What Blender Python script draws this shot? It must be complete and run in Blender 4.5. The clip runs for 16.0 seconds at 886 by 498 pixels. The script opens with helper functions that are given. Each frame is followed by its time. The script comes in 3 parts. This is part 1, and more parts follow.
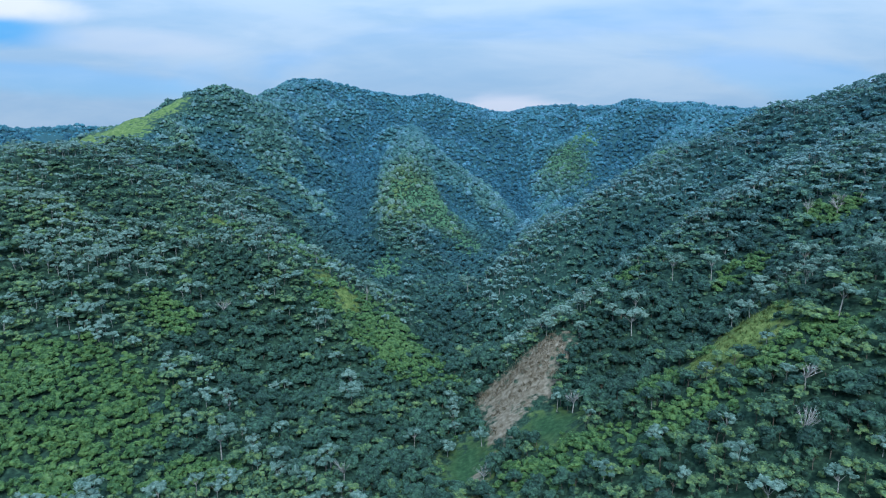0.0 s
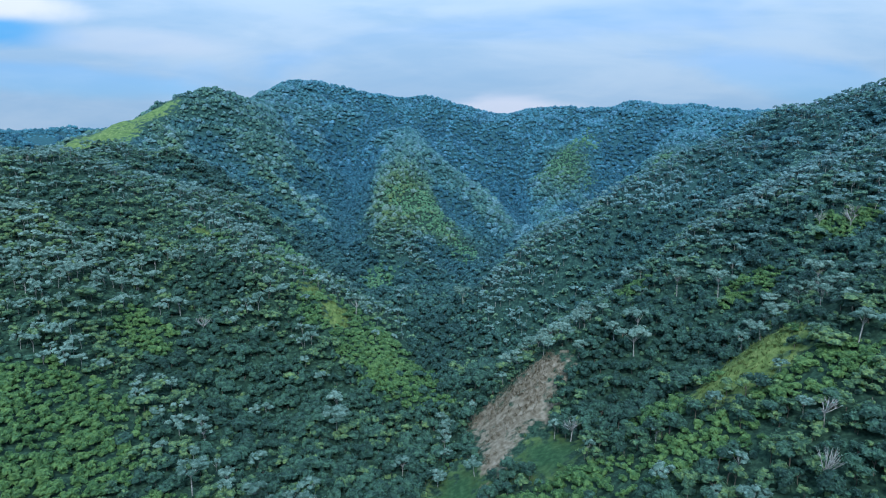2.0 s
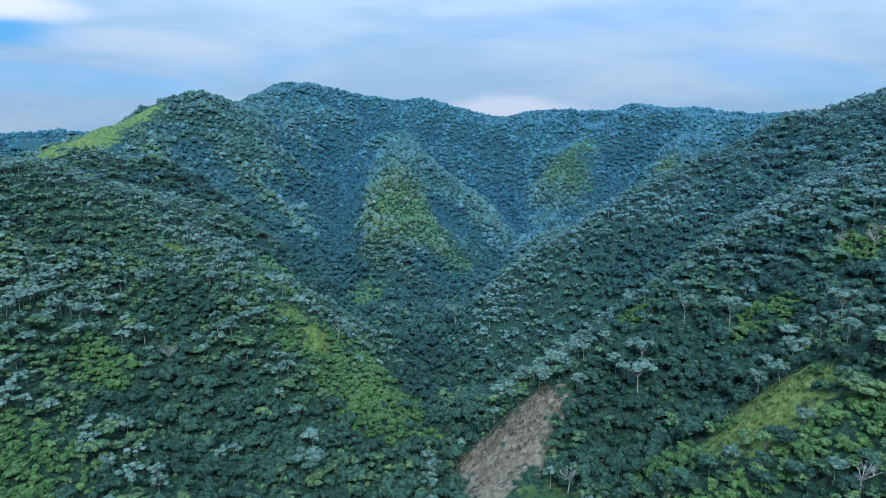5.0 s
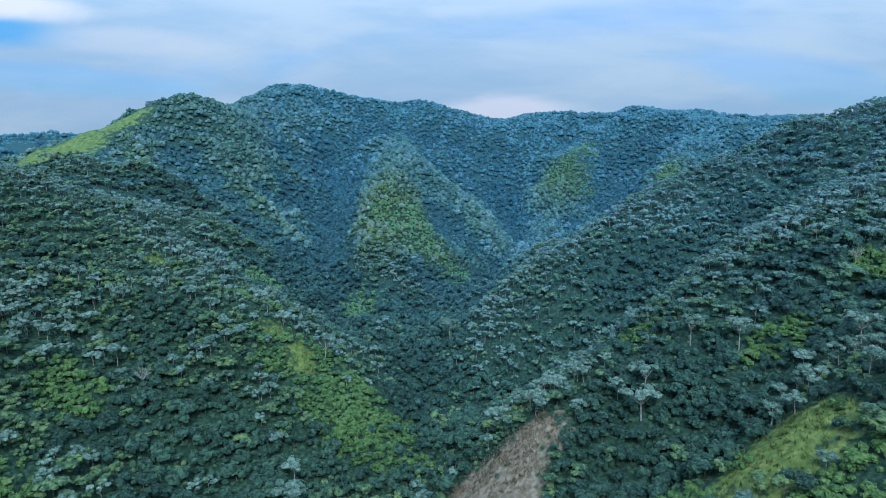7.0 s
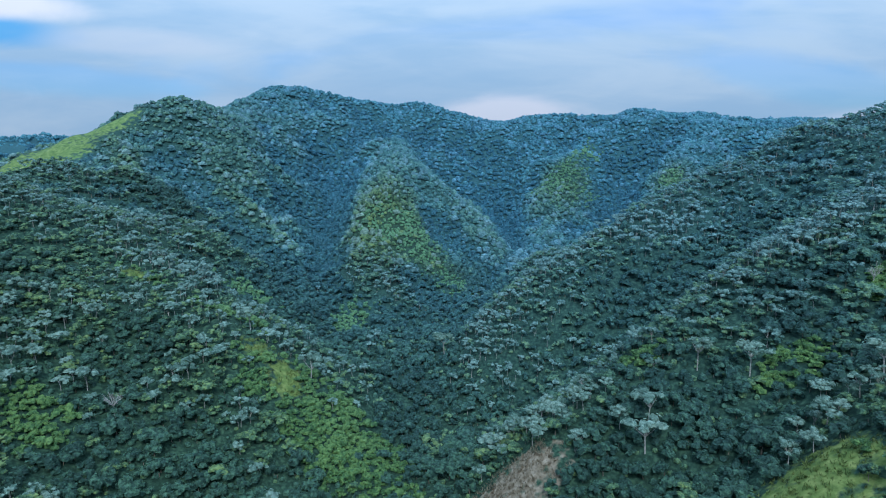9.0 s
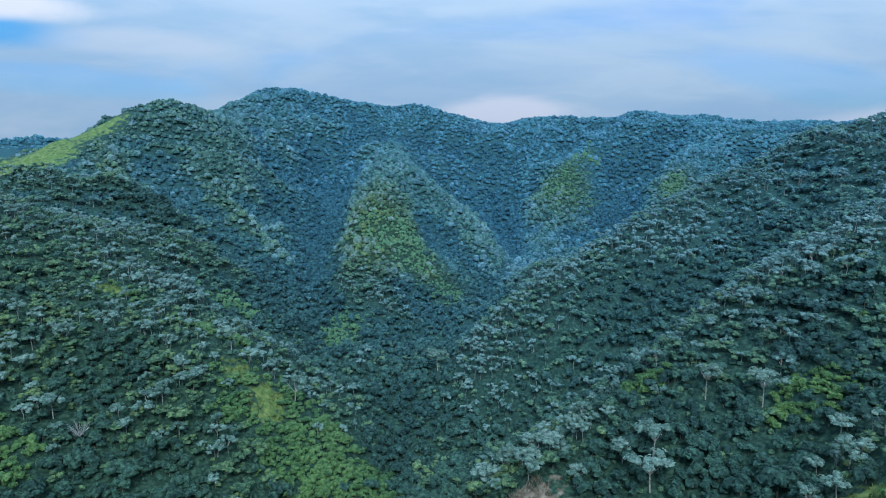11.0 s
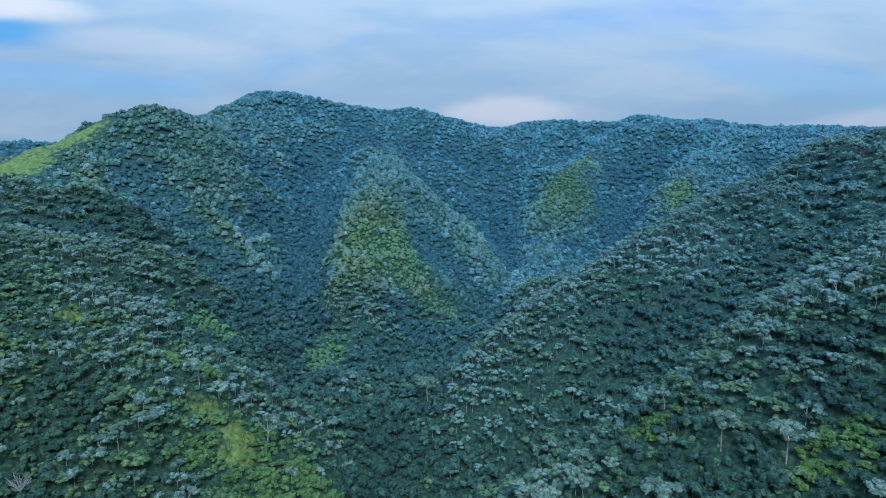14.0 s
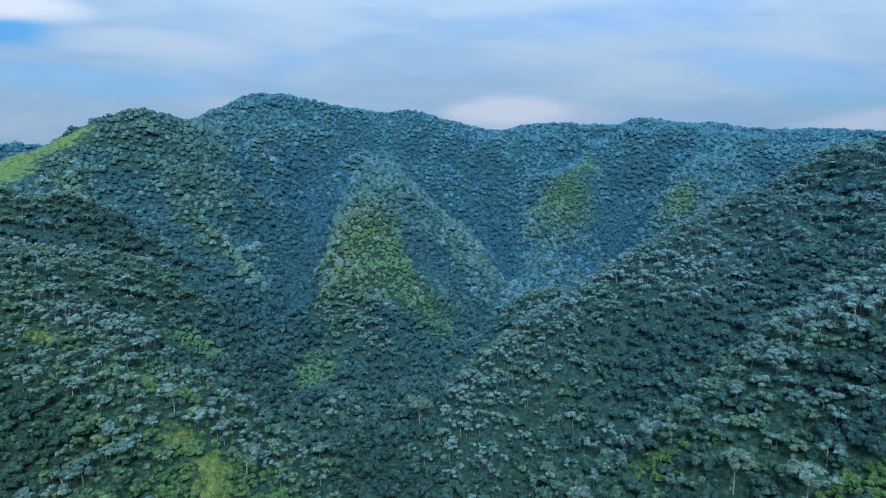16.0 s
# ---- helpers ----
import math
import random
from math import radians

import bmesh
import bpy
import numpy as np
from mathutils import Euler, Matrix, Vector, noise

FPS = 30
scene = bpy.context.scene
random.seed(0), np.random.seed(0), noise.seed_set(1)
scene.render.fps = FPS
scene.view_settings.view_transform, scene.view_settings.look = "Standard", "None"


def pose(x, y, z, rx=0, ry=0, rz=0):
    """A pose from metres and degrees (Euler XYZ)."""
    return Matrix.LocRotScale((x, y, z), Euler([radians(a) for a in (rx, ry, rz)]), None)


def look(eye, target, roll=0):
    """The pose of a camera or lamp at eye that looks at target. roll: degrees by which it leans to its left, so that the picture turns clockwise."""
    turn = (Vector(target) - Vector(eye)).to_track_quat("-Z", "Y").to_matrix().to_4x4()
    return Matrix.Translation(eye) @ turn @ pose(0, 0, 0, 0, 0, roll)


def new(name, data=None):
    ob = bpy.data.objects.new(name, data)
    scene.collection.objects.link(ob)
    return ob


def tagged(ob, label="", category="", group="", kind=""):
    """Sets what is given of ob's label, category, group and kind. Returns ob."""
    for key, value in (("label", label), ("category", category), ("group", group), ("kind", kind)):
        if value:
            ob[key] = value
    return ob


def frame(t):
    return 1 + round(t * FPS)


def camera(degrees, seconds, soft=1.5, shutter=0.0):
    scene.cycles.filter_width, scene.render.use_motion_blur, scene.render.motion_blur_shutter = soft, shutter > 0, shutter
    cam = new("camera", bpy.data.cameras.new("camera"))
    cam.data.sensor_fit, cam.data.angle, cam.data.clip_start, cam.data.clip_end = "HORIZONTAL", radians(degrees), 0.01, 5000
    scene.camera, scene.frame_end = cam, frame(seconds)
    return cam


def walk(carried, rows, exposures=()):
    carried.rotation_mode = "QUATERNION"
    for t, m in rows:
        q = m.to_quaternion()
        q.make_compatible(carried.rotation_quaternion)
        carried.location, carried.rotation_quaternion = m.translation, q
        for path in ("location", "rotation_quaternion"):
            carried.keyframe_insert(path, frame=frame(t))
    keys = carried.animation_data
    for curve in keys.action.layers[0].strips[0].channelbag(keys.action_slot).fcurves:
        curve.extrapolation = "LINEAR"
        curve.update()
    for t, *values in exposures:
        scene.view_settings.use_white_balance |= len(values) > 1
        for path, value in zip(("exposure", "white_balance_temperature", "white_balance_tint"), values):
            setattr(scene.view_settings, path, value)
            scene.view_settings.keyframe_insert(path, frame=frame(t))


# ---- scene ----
# The camera: a drone that climbs slowly forward over the valley.
cam = camera(72.0, 16.0, soft=1.1)
ROWS = [
    (0.0, 0.000, 0.000, 100.000, 80.000, -0.000, 0.000),
    (2.0, 3.180, 13.061, 102.965, 79.995, -0.007, 0.025),
    (4.0, 6.304, 26.118, 105.984, 79.992, -0.016, 0.053),
    (6.0, 9.372, 39.171, 109.057, 79.993, -0.026, 0.085),
    (8.0, 12.384, 52.219, 112.185, 79.997, -0.037, 0.120),
    (10.0, 15.340, 65.263, 115.368, 80.003, -0.050, 0.159),
    (12.0, 18.241, 78.303, 118.604, 80.013, -0.064, 0.202),
    (14.0, 21.085, 91.338, 121.895, 80.025, -0.079, 0.249),
    (16.0, 23.874, 104.369, 125.241, 80.041, -0.095, 0.299),
]
walk(cam, [(t, pose(x, y, z, rx, ry, rz)) for t, x, y, z, rx, ry, rz in ROWS], exposures=[(0.0, 0.07, 5880.0, 10.0), (8.0, 0.0, 5880.0, 10.0), (16.0, -0.1, 5880.0, 10.0)])

# ---- light: a veiled evening sky and a weak wide sun ----
ZENITH = 1.6
SUN_EL, SUN_AZ = 46.0, 175.0      # height, and heading clockwise from +y, in degrees
world = bpy.data.worlds.new("veiled_sky")
scene.world = world
world.use_nodes = True
wn, wl = world.node_tree.nodes, world.node_tree.links
wn.clear()


def wnode(kind, **values):
    n = wn.new(kind)
    for key, value in values.items():
        n.inputs[key.replace("_", " ")].default_value = value
    return n


w_out = wn.new("ShaderNodeOutputWorld")
w_bg = wnode("ShaderNodeBackground", Strength=1.0)
w_sky = wn.new("ShaderNodeTexSky")
w_sky.sky_type, w_sky.sun_disc = "NISHITA", False
w_sky.sun_elevation, w_sky.sun_rotation = radians(SUN_EL), radians(SUN_AZ)
w_gain = wn.new("ShaderNodeVectorMath")
w_gain.operation = "MULTIPLY"
w_gain.inputs[1].default_value = (0.050, 0.090, 0.142)
w_co = wn.new("ShaderNodeTexCoord")
w_sep = wn.new("ShaderNodeSeparateXYZ")
wl.new(w_co.outputs["Generated"], w_sep.inputs[0])


def wmath(operation, *inputs):
    n = wn.new("ShaderNodeMath")
    n.operation = operation
    for k, value in enumerate(inputs):
        if isinstance(value, (int, float)):
            n.inputs[k].default_value = value
        else:
            wl.new(value, n.inputs[k])
    return n.outputs[0]


def wblend(a, b, fac):
    n = wn.new("ShaderNodeMix")
    n.data_type = "RGBA"
    for k, value in ((0, fac), (6, a), (7, b)):
        if isinstance(value, tuple):
            n.inputs[k].default_value = (*value, 1)
        else:
            wl.new(value, n.inputs[k])
    return n.outputs[2]


def wramp(fac, lo, hi):
    r = wn.new("ShaderNodeMapRange")
    r.interpolation_type = "SMOOTHSTEP"
    r.inputs["From Min"].default_value, r.inputs["From Max"].default_value = lo, hi
    wl.new(fac, r.inputs["Value"])
    return r.outputs[0]


# cloud sheets, laid out by heading and height over the horizon
w_up = wmath("MAXIMUM", w_sep.outputs["Z"], 0.0)
w_ahead = wmath("SQRT", wmath("MULTIPLY_ADD", w_sep.outputs["Y"], w_sep.outputs["Y"], 0.05))
w_com = wn.new("ShaderNodeCombineXYZ")
wl.new(wmath("DIVIDE", w_sep.outputs["X"], w_ahead), w_com.inputs[0])
wl.new(wmath("DIVIDE", w_up, w_ahead), w_com.inputs[1])
wl.new(wmath("GREATER_THAN", w_sep.outputs["Y"], 0.0), w_com.inputs[2])


def wnoise(turn, along, across, detail, seed):
    m = wn.new("ShaderNodeMapping")
    m.inputs["Rotation"].default_value = (0, 0, radians(turn))
    m.inputs["Scale"].default_value = (along, across, 1.0)
    m.inputs["Location"].default_value = (seed, seed * 0.37, 0.0)
    wl.new(w_com.outputs[0], m.inputs["Vector"])
    n = wn.new("ShaderNodeTexNoise")
    n.inputs["Scale"].default_value, n.inputs["Detail"].default_value = 1.0, detail
    n.inputs["Roughness"].default_value, n.inputs["Distortion"].default_value = 0.55, 0.5
    wl.new(m.outputs[0], n.inputs["Vector"])
    return n.outputs["Fac"]


def wcloud(u, v, wide, high, turn, rag):
    """A soft cloud or opening with a torn rim."""
    m = wn.new("ShaderNodeMapping")
    m.vector_type = "TEXTURE"
    m.inputs["Location"].default_value = (u, v, 1.0)
    m.inputs["Rotation"].default_value = (0, 0, radians(turn))
    m.inputs["Scale"].default_value = (wide, high, 1.0)
    wl.new(w_com.outputs[0], m.inputs["Vector"])
    g = wn.new("ShaderNodeTexGradient")
    g.gradient_type = "SPHERICAL"
    wl.new(m.outputs[0], g.inputs["Vector"])
    return wramp(wmath("MULTIPLY_ADD", rag, 0.7, g.outputs["Fac"]), 0.42, 1.0)


w_streak = wnoise(14, 2.2, 9.0, 5.0, 3.1)
w_torn = wnoise(6, 7.0, 16.0, 5.0, 7.7)
wl.new(w_sky.outputs[0], w_gain.inputs[0])
w_blue = w_gain.outputs[0]
w_haze = wblend((0.352, 0.53, 0.725), (0.475, 0.62, 0.77), wramp(wmath("MULTIPLY_ADD", wnoise(17, 5.0, 24.0, 5.0, 21.3), 0.6, w_streak), 0.6, 1.0))
w_col = wblend(w_haze, w_blue, wmath("MULTIPLY", wramp(wnoise(14, 1.4, 6.0, 4.0, 12.4), 0.5, 0.75), 0.6))
for place, shade, most in (
    ((0.60, 0.085, 0.34, 0.05, -10), w_blue, 0.45),
    ((-0.60, 0.095, 0.30, 0.035, -5), w_blue, 0.45),
    ((-0.70, 0.168, 0.20, 0.034, -4), (0.15, 0.44, 0.80), 1.0),
    ((-0.48, 0.150, 0.22, 0.030, -3), (0.60, 0.68, 0.79), 0.5),
    ((0.10, 0.045, 0.15, 0.035, 0), (0.70, 0.75, 0.86), 0.9),
    ((0.70, 0.036, 0.20, 0.03, 6), (0.66, 0.72, 0.84), 0.6),
    ((-0.70, 0.208, 0.24, 0.034, -6), (0.78, 0.81, 0.88), 0.9),
):
    w_col = wblend(w_col, shade, wmath("MULTIPLY", wcloud(*place, w_torn), most))
# a veiled sky is brightest overhead
w_lift = wmath("MULTIPLY_ADD", wmath("MULTIPLY_ADD", w_up, ZENITH, 1.4), w_up, 0.82)
wl.new(w_lift, w_bg.inputs["Strength"])
wl.new(w_col, w_bg.inputs[0])
wl.new(w_bg.outputs[0], w_out.inputs[0])

sun = new("sun", bpy.data.lights.new("sun", "SUN"))
sun.data.energy, sun.data.angle, sun.data.color = 3.2, radians(18), (0.97, 1.0, 0.97)
_d = Vector((math.sin(radians(SUN_AZ)) * math.cos(radians(SUN_EL)), math.cos(radians(SUN_AZ)) * math.cos(radians(SUN_EL)), math.sin(radians(SUN_EL))))
sun.matrix_world = look(_d * 500, (0, 0, 0))

# ---- materials ----


def material(name):
    m = bpy.data.materials.new(name)
    m.use_nodes = True
    m.node_tree.nodes.clear()
    return m, m.node_tree.nodes, m.node_tree.links


def ramp(nodes, *stops):
    r = nodes.new("ShaderNodeValToRGB")
    e = r.color_ramp.elements
    while len(e) < len(stops):
        e.new(0.5)
    for item, (at, col) in zip(e, stops):
        item.position, item.color = at, (*col, 1)
    return r


def leaf_material(name, joined, dark, mid, pale, through_light=0.25, rough=0.6, haze_tint=()):
    """Foliage: one hue a tree, another a leaf cluster, and mottling over several metres."""
    m, n, l = material(name)
    out = n.new("ShaderNodeOutputMaterial")
    if joined:
        tree = n.new("ShaderNodeAttribute")
        tree.attribute_name = "tree_hue"
        tree = tree.outputs["Fac"]
    else:
        tree = n.new("ShaderNodeObjectInfo").outputs["Random"]
    geo = n.new("ShaderNodeNewGeometry")
    noise_ = n.new("ShaderNodeTexNoise")
    noise_.inputs["Scale"].default_value, noise_.inputs["Detail"].default_value = 0.03, 3.0
    l.new(geo.outputs["Position"], noise_.inputs["Vector"])
    add1 = n.new("ShaderNodeMath")
    add1.operation = "MULTIPLY_ADD"
    l.new(geo.outputs["Random Per Island"], add1.inputs[0])
    add1.inputs[1].default_value = 0.8
    l.new(tree, add1.inputs[2])
    add2 = n.new("ShaderNodeMath")
    add2.operation = "MULTIPLY_ADD"
    l.new(noise_.outputs["Fac"], add2.inputs[0])
    add2.inputs[1].default_value = 0.8
    l.new(add1.outputs[0], add2.inputs[2])
    div = n.new("ShaderNodeMath")
    div.operation = "DIVIDE"
    div.inputs[1].default_value = 2.6
    l.new(add2.outputs[0], div.inputs[0])
    r = ramp(n, (0.12, dark), (0.5, mid), (0.88, pale))
    # sprays and single leaves: specks of an arm's length down to a hand's width
    fine = n.new("ShaderNodeTexNoise")
    fine.inputs["Scale"].default_value, fine.inputs["Detail"].default_value = 0.8, 5.0
    fine.inputs["Roughness"].default_value = 0.7
    l.new(geo.outputs["Position"], fine.inputs["Vector"])
    speck = n.new("ShaderNodeMapRange")
    speck.inputs["From Min"].default_value, speck.inputs["From Max"].default_value = 0.3, 0.7
    speck.inputs["To Min"].default_value, speck.inputs["To Max"].default_value = -0.62, 0.62
    l.new(fine.outputs["Fac"], speck.inputs["Value"])
    add3 = n.new("ShaderNodeMath")
    l.new(div.outputs[0], add3.inputs[0])
    l.new(speck.outputs[0], add3.inputs[1])
    l.new(add3.outputs[0], r.inputs[0])
    bs = n.new("ShaderNodeBsdfPrincipled")
    bs.inputs["Roughness"].default_value = rough
    bs.inputs["Specular IOR Level"].default_value = 0.25
    tr = n.new("ShaderNodeBsdfTranslucent")
    mix = n.new("ShaderNodeMixShader")
    mix.inputs[0].default_value = through_light
    colour = r.outputs[0]
    # far crowns blend towards the colours with haze painted in
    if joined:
        r2 = ramp(n, *zip((0.12, 0.5, 0.88), haze_tint))
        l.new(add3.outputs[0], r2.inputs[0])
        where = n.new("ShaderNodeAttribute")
        where.attribute_name = "haze_tint"
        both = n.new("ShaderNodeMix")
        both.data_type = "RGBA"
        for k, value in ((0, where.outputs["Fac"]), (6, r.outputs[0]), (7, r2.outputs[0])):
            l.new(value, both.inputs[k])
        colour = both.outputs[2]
    # leaf relief
    rough_ = n.new("ShaderNodeTexNoise")
    rough_.inputs["Scale"].default_value, rough_.inputs["Detail"].default_value = 1.6, 4.0
    l.new(geo.outputs["Position"], rough_.inputs["Vector"])
    bump = n.new("ShaderNodeBump")
    bump.inputs["Strength"].default_value, bump.inputs["Distance"].default_value = 1.0, 0.9
    l.new(rough_.outputs["Fac"], bump.inputs["Height"])
    l.new(bump.outputs[0], bs.inputs["Normal"])
    l.new(colour, bs.inputs["Base Color"])
    l.new(colour, tr.inputs["Color"])
    l.new(bs.outputs[0], mix.inputs[1])
    l.new(tr.outputs[0], mix.inputs[2])
    l.new(mix.outputs[0], out.inputs[0])
    return m


HUES = {
    "silver": ((0.056, 0.118, 0.094), (0.113, 0.200, 0.162), (0.220, 0.332, 0.280)),
    "dark": ((0.014, 0.043, 0.034), (0.031, 0.080, 0.059), (0.070, 0.154, 0.099)),
    "green": ((0.025, 0.067, 0.042), (0.070, 0.147, 0.078), (0.172, 0.262, 0.098)),
    "bright": ((0.028, 0.077, 0.029), (0.060, 0.138, 0.046), (0.126, 0.226, 0.070)),
    "grass": ((0.054, 0.086, 0.021), (0.090, 0.130, 0.034), (0.145, 0.188, 0.061)),
    "straw": ((0.120, 0.098, 0.064), (0.165, 0.138, 0.094), (0.225, 0.195, 0.142)),
}
# the same kinds far off, bluer: aerial haze put into the base colour
HAZE_HUES = {
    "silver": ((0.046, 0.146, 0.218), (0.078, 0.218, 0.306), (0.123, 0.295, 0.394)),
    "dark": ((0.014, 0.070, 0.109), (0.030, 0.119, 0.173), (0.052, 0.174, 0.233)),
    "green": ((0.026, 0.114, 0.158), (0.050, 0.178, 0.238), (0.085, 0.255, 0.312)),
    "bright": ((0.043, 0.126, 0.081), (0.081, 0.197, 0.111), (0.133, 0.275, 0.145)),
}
LEAF = {(k, j): leaf_material(k + ("_stand_leaf" if j else "_leaf"), j, *HUES[k], haze_tint=HAZE_HUES.get(k, HUES[k])) for k in HUES for j in (True, False)}


def bark_material(name, lo, hi):
    m, n, l = material(name)
    out = n.new("ShaderNodeOutputMaterial")
    bs = n.new("ShaderNodeBsdfPrincipled")
    geo = n.new("ShaderNodeNewGeometry")
    nz = n.new("ShaderNodeTexNoise")
    nz.inputs["Scale"].default_value, nz.inputs["Detail"].default_value = 2.2, 5.0
    l.new(geo.outputs["Position"], nz.inputs["Vector"])
    r = ramp(n, (0.35, lo), (0.65, hi))
    l.new(nz.outputs["Fac"], r.inputs[0])
    l.new(r.outputs[0], bs.inputs["Base Color"])
    bs.inputs["Roughness"].default_value = 0.85
    bump = n.new("ShaderNodeBump")
    bump.inputs["Strength"].default_value = 0.4
    l.new(nz.outputs["Fac"], bump.inputs["Height"])
    l.new(bump.outputs[0], bs.inputs["Normal"])
    l.new(bs.outputs[0], out.inputs[0])
    return m


PALE_BARK = bark_material("pale_bark", (0.15, 0.15, 0.14), (0.36, 0.36, 0.34))
DARK_BARK = bark_material("dark_bark", (0.06, 0.05, 0.04), (0.16, 0.14, 0.11))


def ground_material():
    """Undergrowth, with grass and bare earth where the patches say so."""
    m, n, l = material("hillside")
    out = n.new("ShaderNodeOutputMaterial")
    bs = n.new("ShaderNodeBsdfPrincipled")
    geo = n.new("ShaderNodeNewGeometry")

    def nz(scale, detail=4.0, tall=1.0):
        x = n.new("ShaderNodeTexNoise")
        x.inputs["Scale"].default_value, x.inputs["Detail"].default_value = scale, detail
        m_ = n.new("ShaderNodeMapping")
        m_.inputs["Scale"].default_value = (1, 1, tall)
        l.new(geo.outputs["Position"], m_.inputs["Vector"])
        l.new(m_.outputs[0], x.inputs["Vector"])
        return x.outputs["Fac"]

    def mixed(a, b, fac):
        x = n.new("ShaderNodeMix")
        x.data_type = "RGBA"
        l.new(fac, x.inputs[0])
        l.new(a, x.inputs[6])
        l.new(b, x.inputs[7])
        return x.outputs[2]

    def coloured(fac, *stops):
        r = ramp(n, *stops)
        l.new(fac, r.inputs[0])
        return r.outputs[0]

    def mask(name):
        a = n.new("ShaderNodeAttribute")
        a.attribute_name = name
        # a ragged edge
        x = n.new("ShaderNodeMath")
        x.operation = "MULTIPLY_ADD"
        l.new(nz(0.35, 5.0), x.inputs[0])
        x.inputs[1].default_value = 1.3
        l.new(a.outputs["Fac"], x.inputs[2])
        y = n.new("ShaderNodeMath")
        y.operation = "MULTIPLY"
        l.new(x.outputs[0], y.inputs[0])
        y.inputs[1].default_value = 0.5
        return coloured(y.outputs[0], (0.55, (0, 0, 0)), (0.64, (1, 1, 1)))

    fine = nz(0.9, 6.0)
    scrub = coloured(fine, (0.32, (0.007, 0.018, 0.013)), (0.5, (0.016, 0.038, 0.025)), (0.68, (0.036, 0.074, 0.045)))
    # the far scrub's bluer ramp has aerial haze painted into it
    hazy_scrub = coloured(fine, (0.32, (0.014, 0.046, 0.054)), (0.5, (0.022, 0.066, 0.078)), (0.68, (0.038, 0.100, 0.116)))
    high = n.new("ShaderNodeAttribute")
    high.attribute_name = "haze_tint"
    scrub = mixed(scrub, hazy_scrub, high.outputs["Fac"])
    grass = coloured(nz(0.5, 6.0), (0.3, (0.044, 0.076, 0.021)), (0.5, (0.088, 0.126, 0.036)), (0.7, (0.155, 0.19, 0.065)))
    lawn = coloured(nz(0.6, 6.0), (0.3, (0.014, 0.040, 0.018)), (0.5, (0.022, 0.056, 0.024)), (0.7, (0.038, 0.080, 0.036)))
    meadow = coloured(nz(0.5, 6.0), (0.3, (0.045, 0.115, 0.048)), (0.5, (0.075, 0.16, 0.068)), (0.7, (0.12, 0.215, 0.10)))
    dark_mix = n.new("ShaderNodeAttribute")
    dark_mix.attribute_name = "meadow"
    grass = mixed(mixed(grass, meadow, high.outputs["Fac"]), lawn, dark_mix.outputs["Fac"])
    earth = coloured(nz(0.7, 7.0, 0.15), (0.3, (0.088, 0.073, 0.050)), (0.5, (0.138, 0.118, 0.086)), (0.7, (0.205, 0.182, 0.142)))
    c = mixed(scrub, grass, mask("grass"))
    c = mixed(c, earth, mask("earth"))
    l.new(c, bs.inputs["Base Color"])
    bs.inputs["Roughness"].default_value = 0.95
    bs.inputs["Specular IOR Level"].default_value = 0.1
    bump = n.new("ShaderNodeBump")
    bump.inputs["Strength"].default_value, bump.inputs["Distance"].default_value = 0.6, 0.5
    l.new(fine, bump.inputs["Height"])
    l.new(bump.outputs[0], bs.inputs["Normal"])
    l.new(bs.outputs[0], out.inputs[0])
    return m


HILLSIDE = ground_material()

# ---- the valley: crests and creeks, with slopes stretched between them ----
X0, X1, Y0, Y1, CELL = -704, 704, -352, 1232, 4.0
CRESTS_AND_CREEKS = []


def line(*nodes):
    CRESTS_AND_CREEKS.append(np.array(nodes, float))


line((16, -330, -34), (9, 22, -17), (4, 132, -3), (3, 182, -3), (0, 231, 1), (-2, 275, 5), (7, 314, 12), (23, 373, 13), (43, 409, 24), (61, 462, 36))
line((61, 462, 33), (64, 528, 32), (66, 605, 37), (61, 682, 60), (68, 748, 98))
line((61, 462, 33), (104, 446, 33), (154, 462, 40), (198, 495, 52), (253, 539, 72), (297, 594, 100))
line((13, 330, 16), (-18, 352, 16), (-39, 378, 16), (-63, 424, 26), (-70, 495, 41), (-79, 583, 60), (-98, 660, 88))
line((-170, 605, 136), (-180, 660, 154), (-186, 757, 172), (-146, 779, 176), (-103, 801, 164), (-69, 812, 159), (-32, 812, 164), (12, 823, 152), (72, 825, 131), (115, 814, 142), (157, 803, 147), (204, 773, 140), (220, 729, 146), (250, 729, 139), (286, 718, 144), (323, 707, 137), (375, 685, 131), (429, 638, 137), (660, 616, 130))
line((-170, 605, 135), (-173, 572, 141), (-182, 550, 147), (-205, 522, 145), (-218, 496, 130), (-232, 468, 111), (-243, 440, 93), (-256, 420, 82), (-290, 385, 76))
line((-352, 363, 80), (-209, 330, 96), (-190, 324, 94), (-160, 319, 83), (-133, 308, 68), (-97, 297, 54), (-77, 286, 49), (-58, 279, 42), (-38, 272, 31), (-21, 267, 17), (-3, 262, -1))
line((-216, 302, 90), (-203, 308, 90), (-184, 324, 93))
line((-176, 187, 68), (-134, 178, 42), (-112, 170, 33), (-91, 160, 20), (-72, 148, 8), (-33, 121, 12))
line((-160, 214, 66), (-132, 214, 56), (-99, 214, 34), (-66, 211, 14), (-28, 214, 5), (1, 214, -3))
line((-231, 374, 82), (-176, 363, 81), (-132, 363, 74), (-94, 343, 40), (-66, 336, 27), (-40, 321, 17), (3, 302, 11))
line((-23, 682, 116), (-24, 605, 106), (-32, 539, 87), (-35, 478, 68), (-35, 434, 52), (-35, 390, 27), (-35, 363, 6))
line((-24, 605, 107), (11, 572, 78), (40, 528, 58), (55, 473, 40), (57, 440, 27))
line((5, 517, 47), (24, 473, 30), (38, 434, 17), (42, 409, 11))
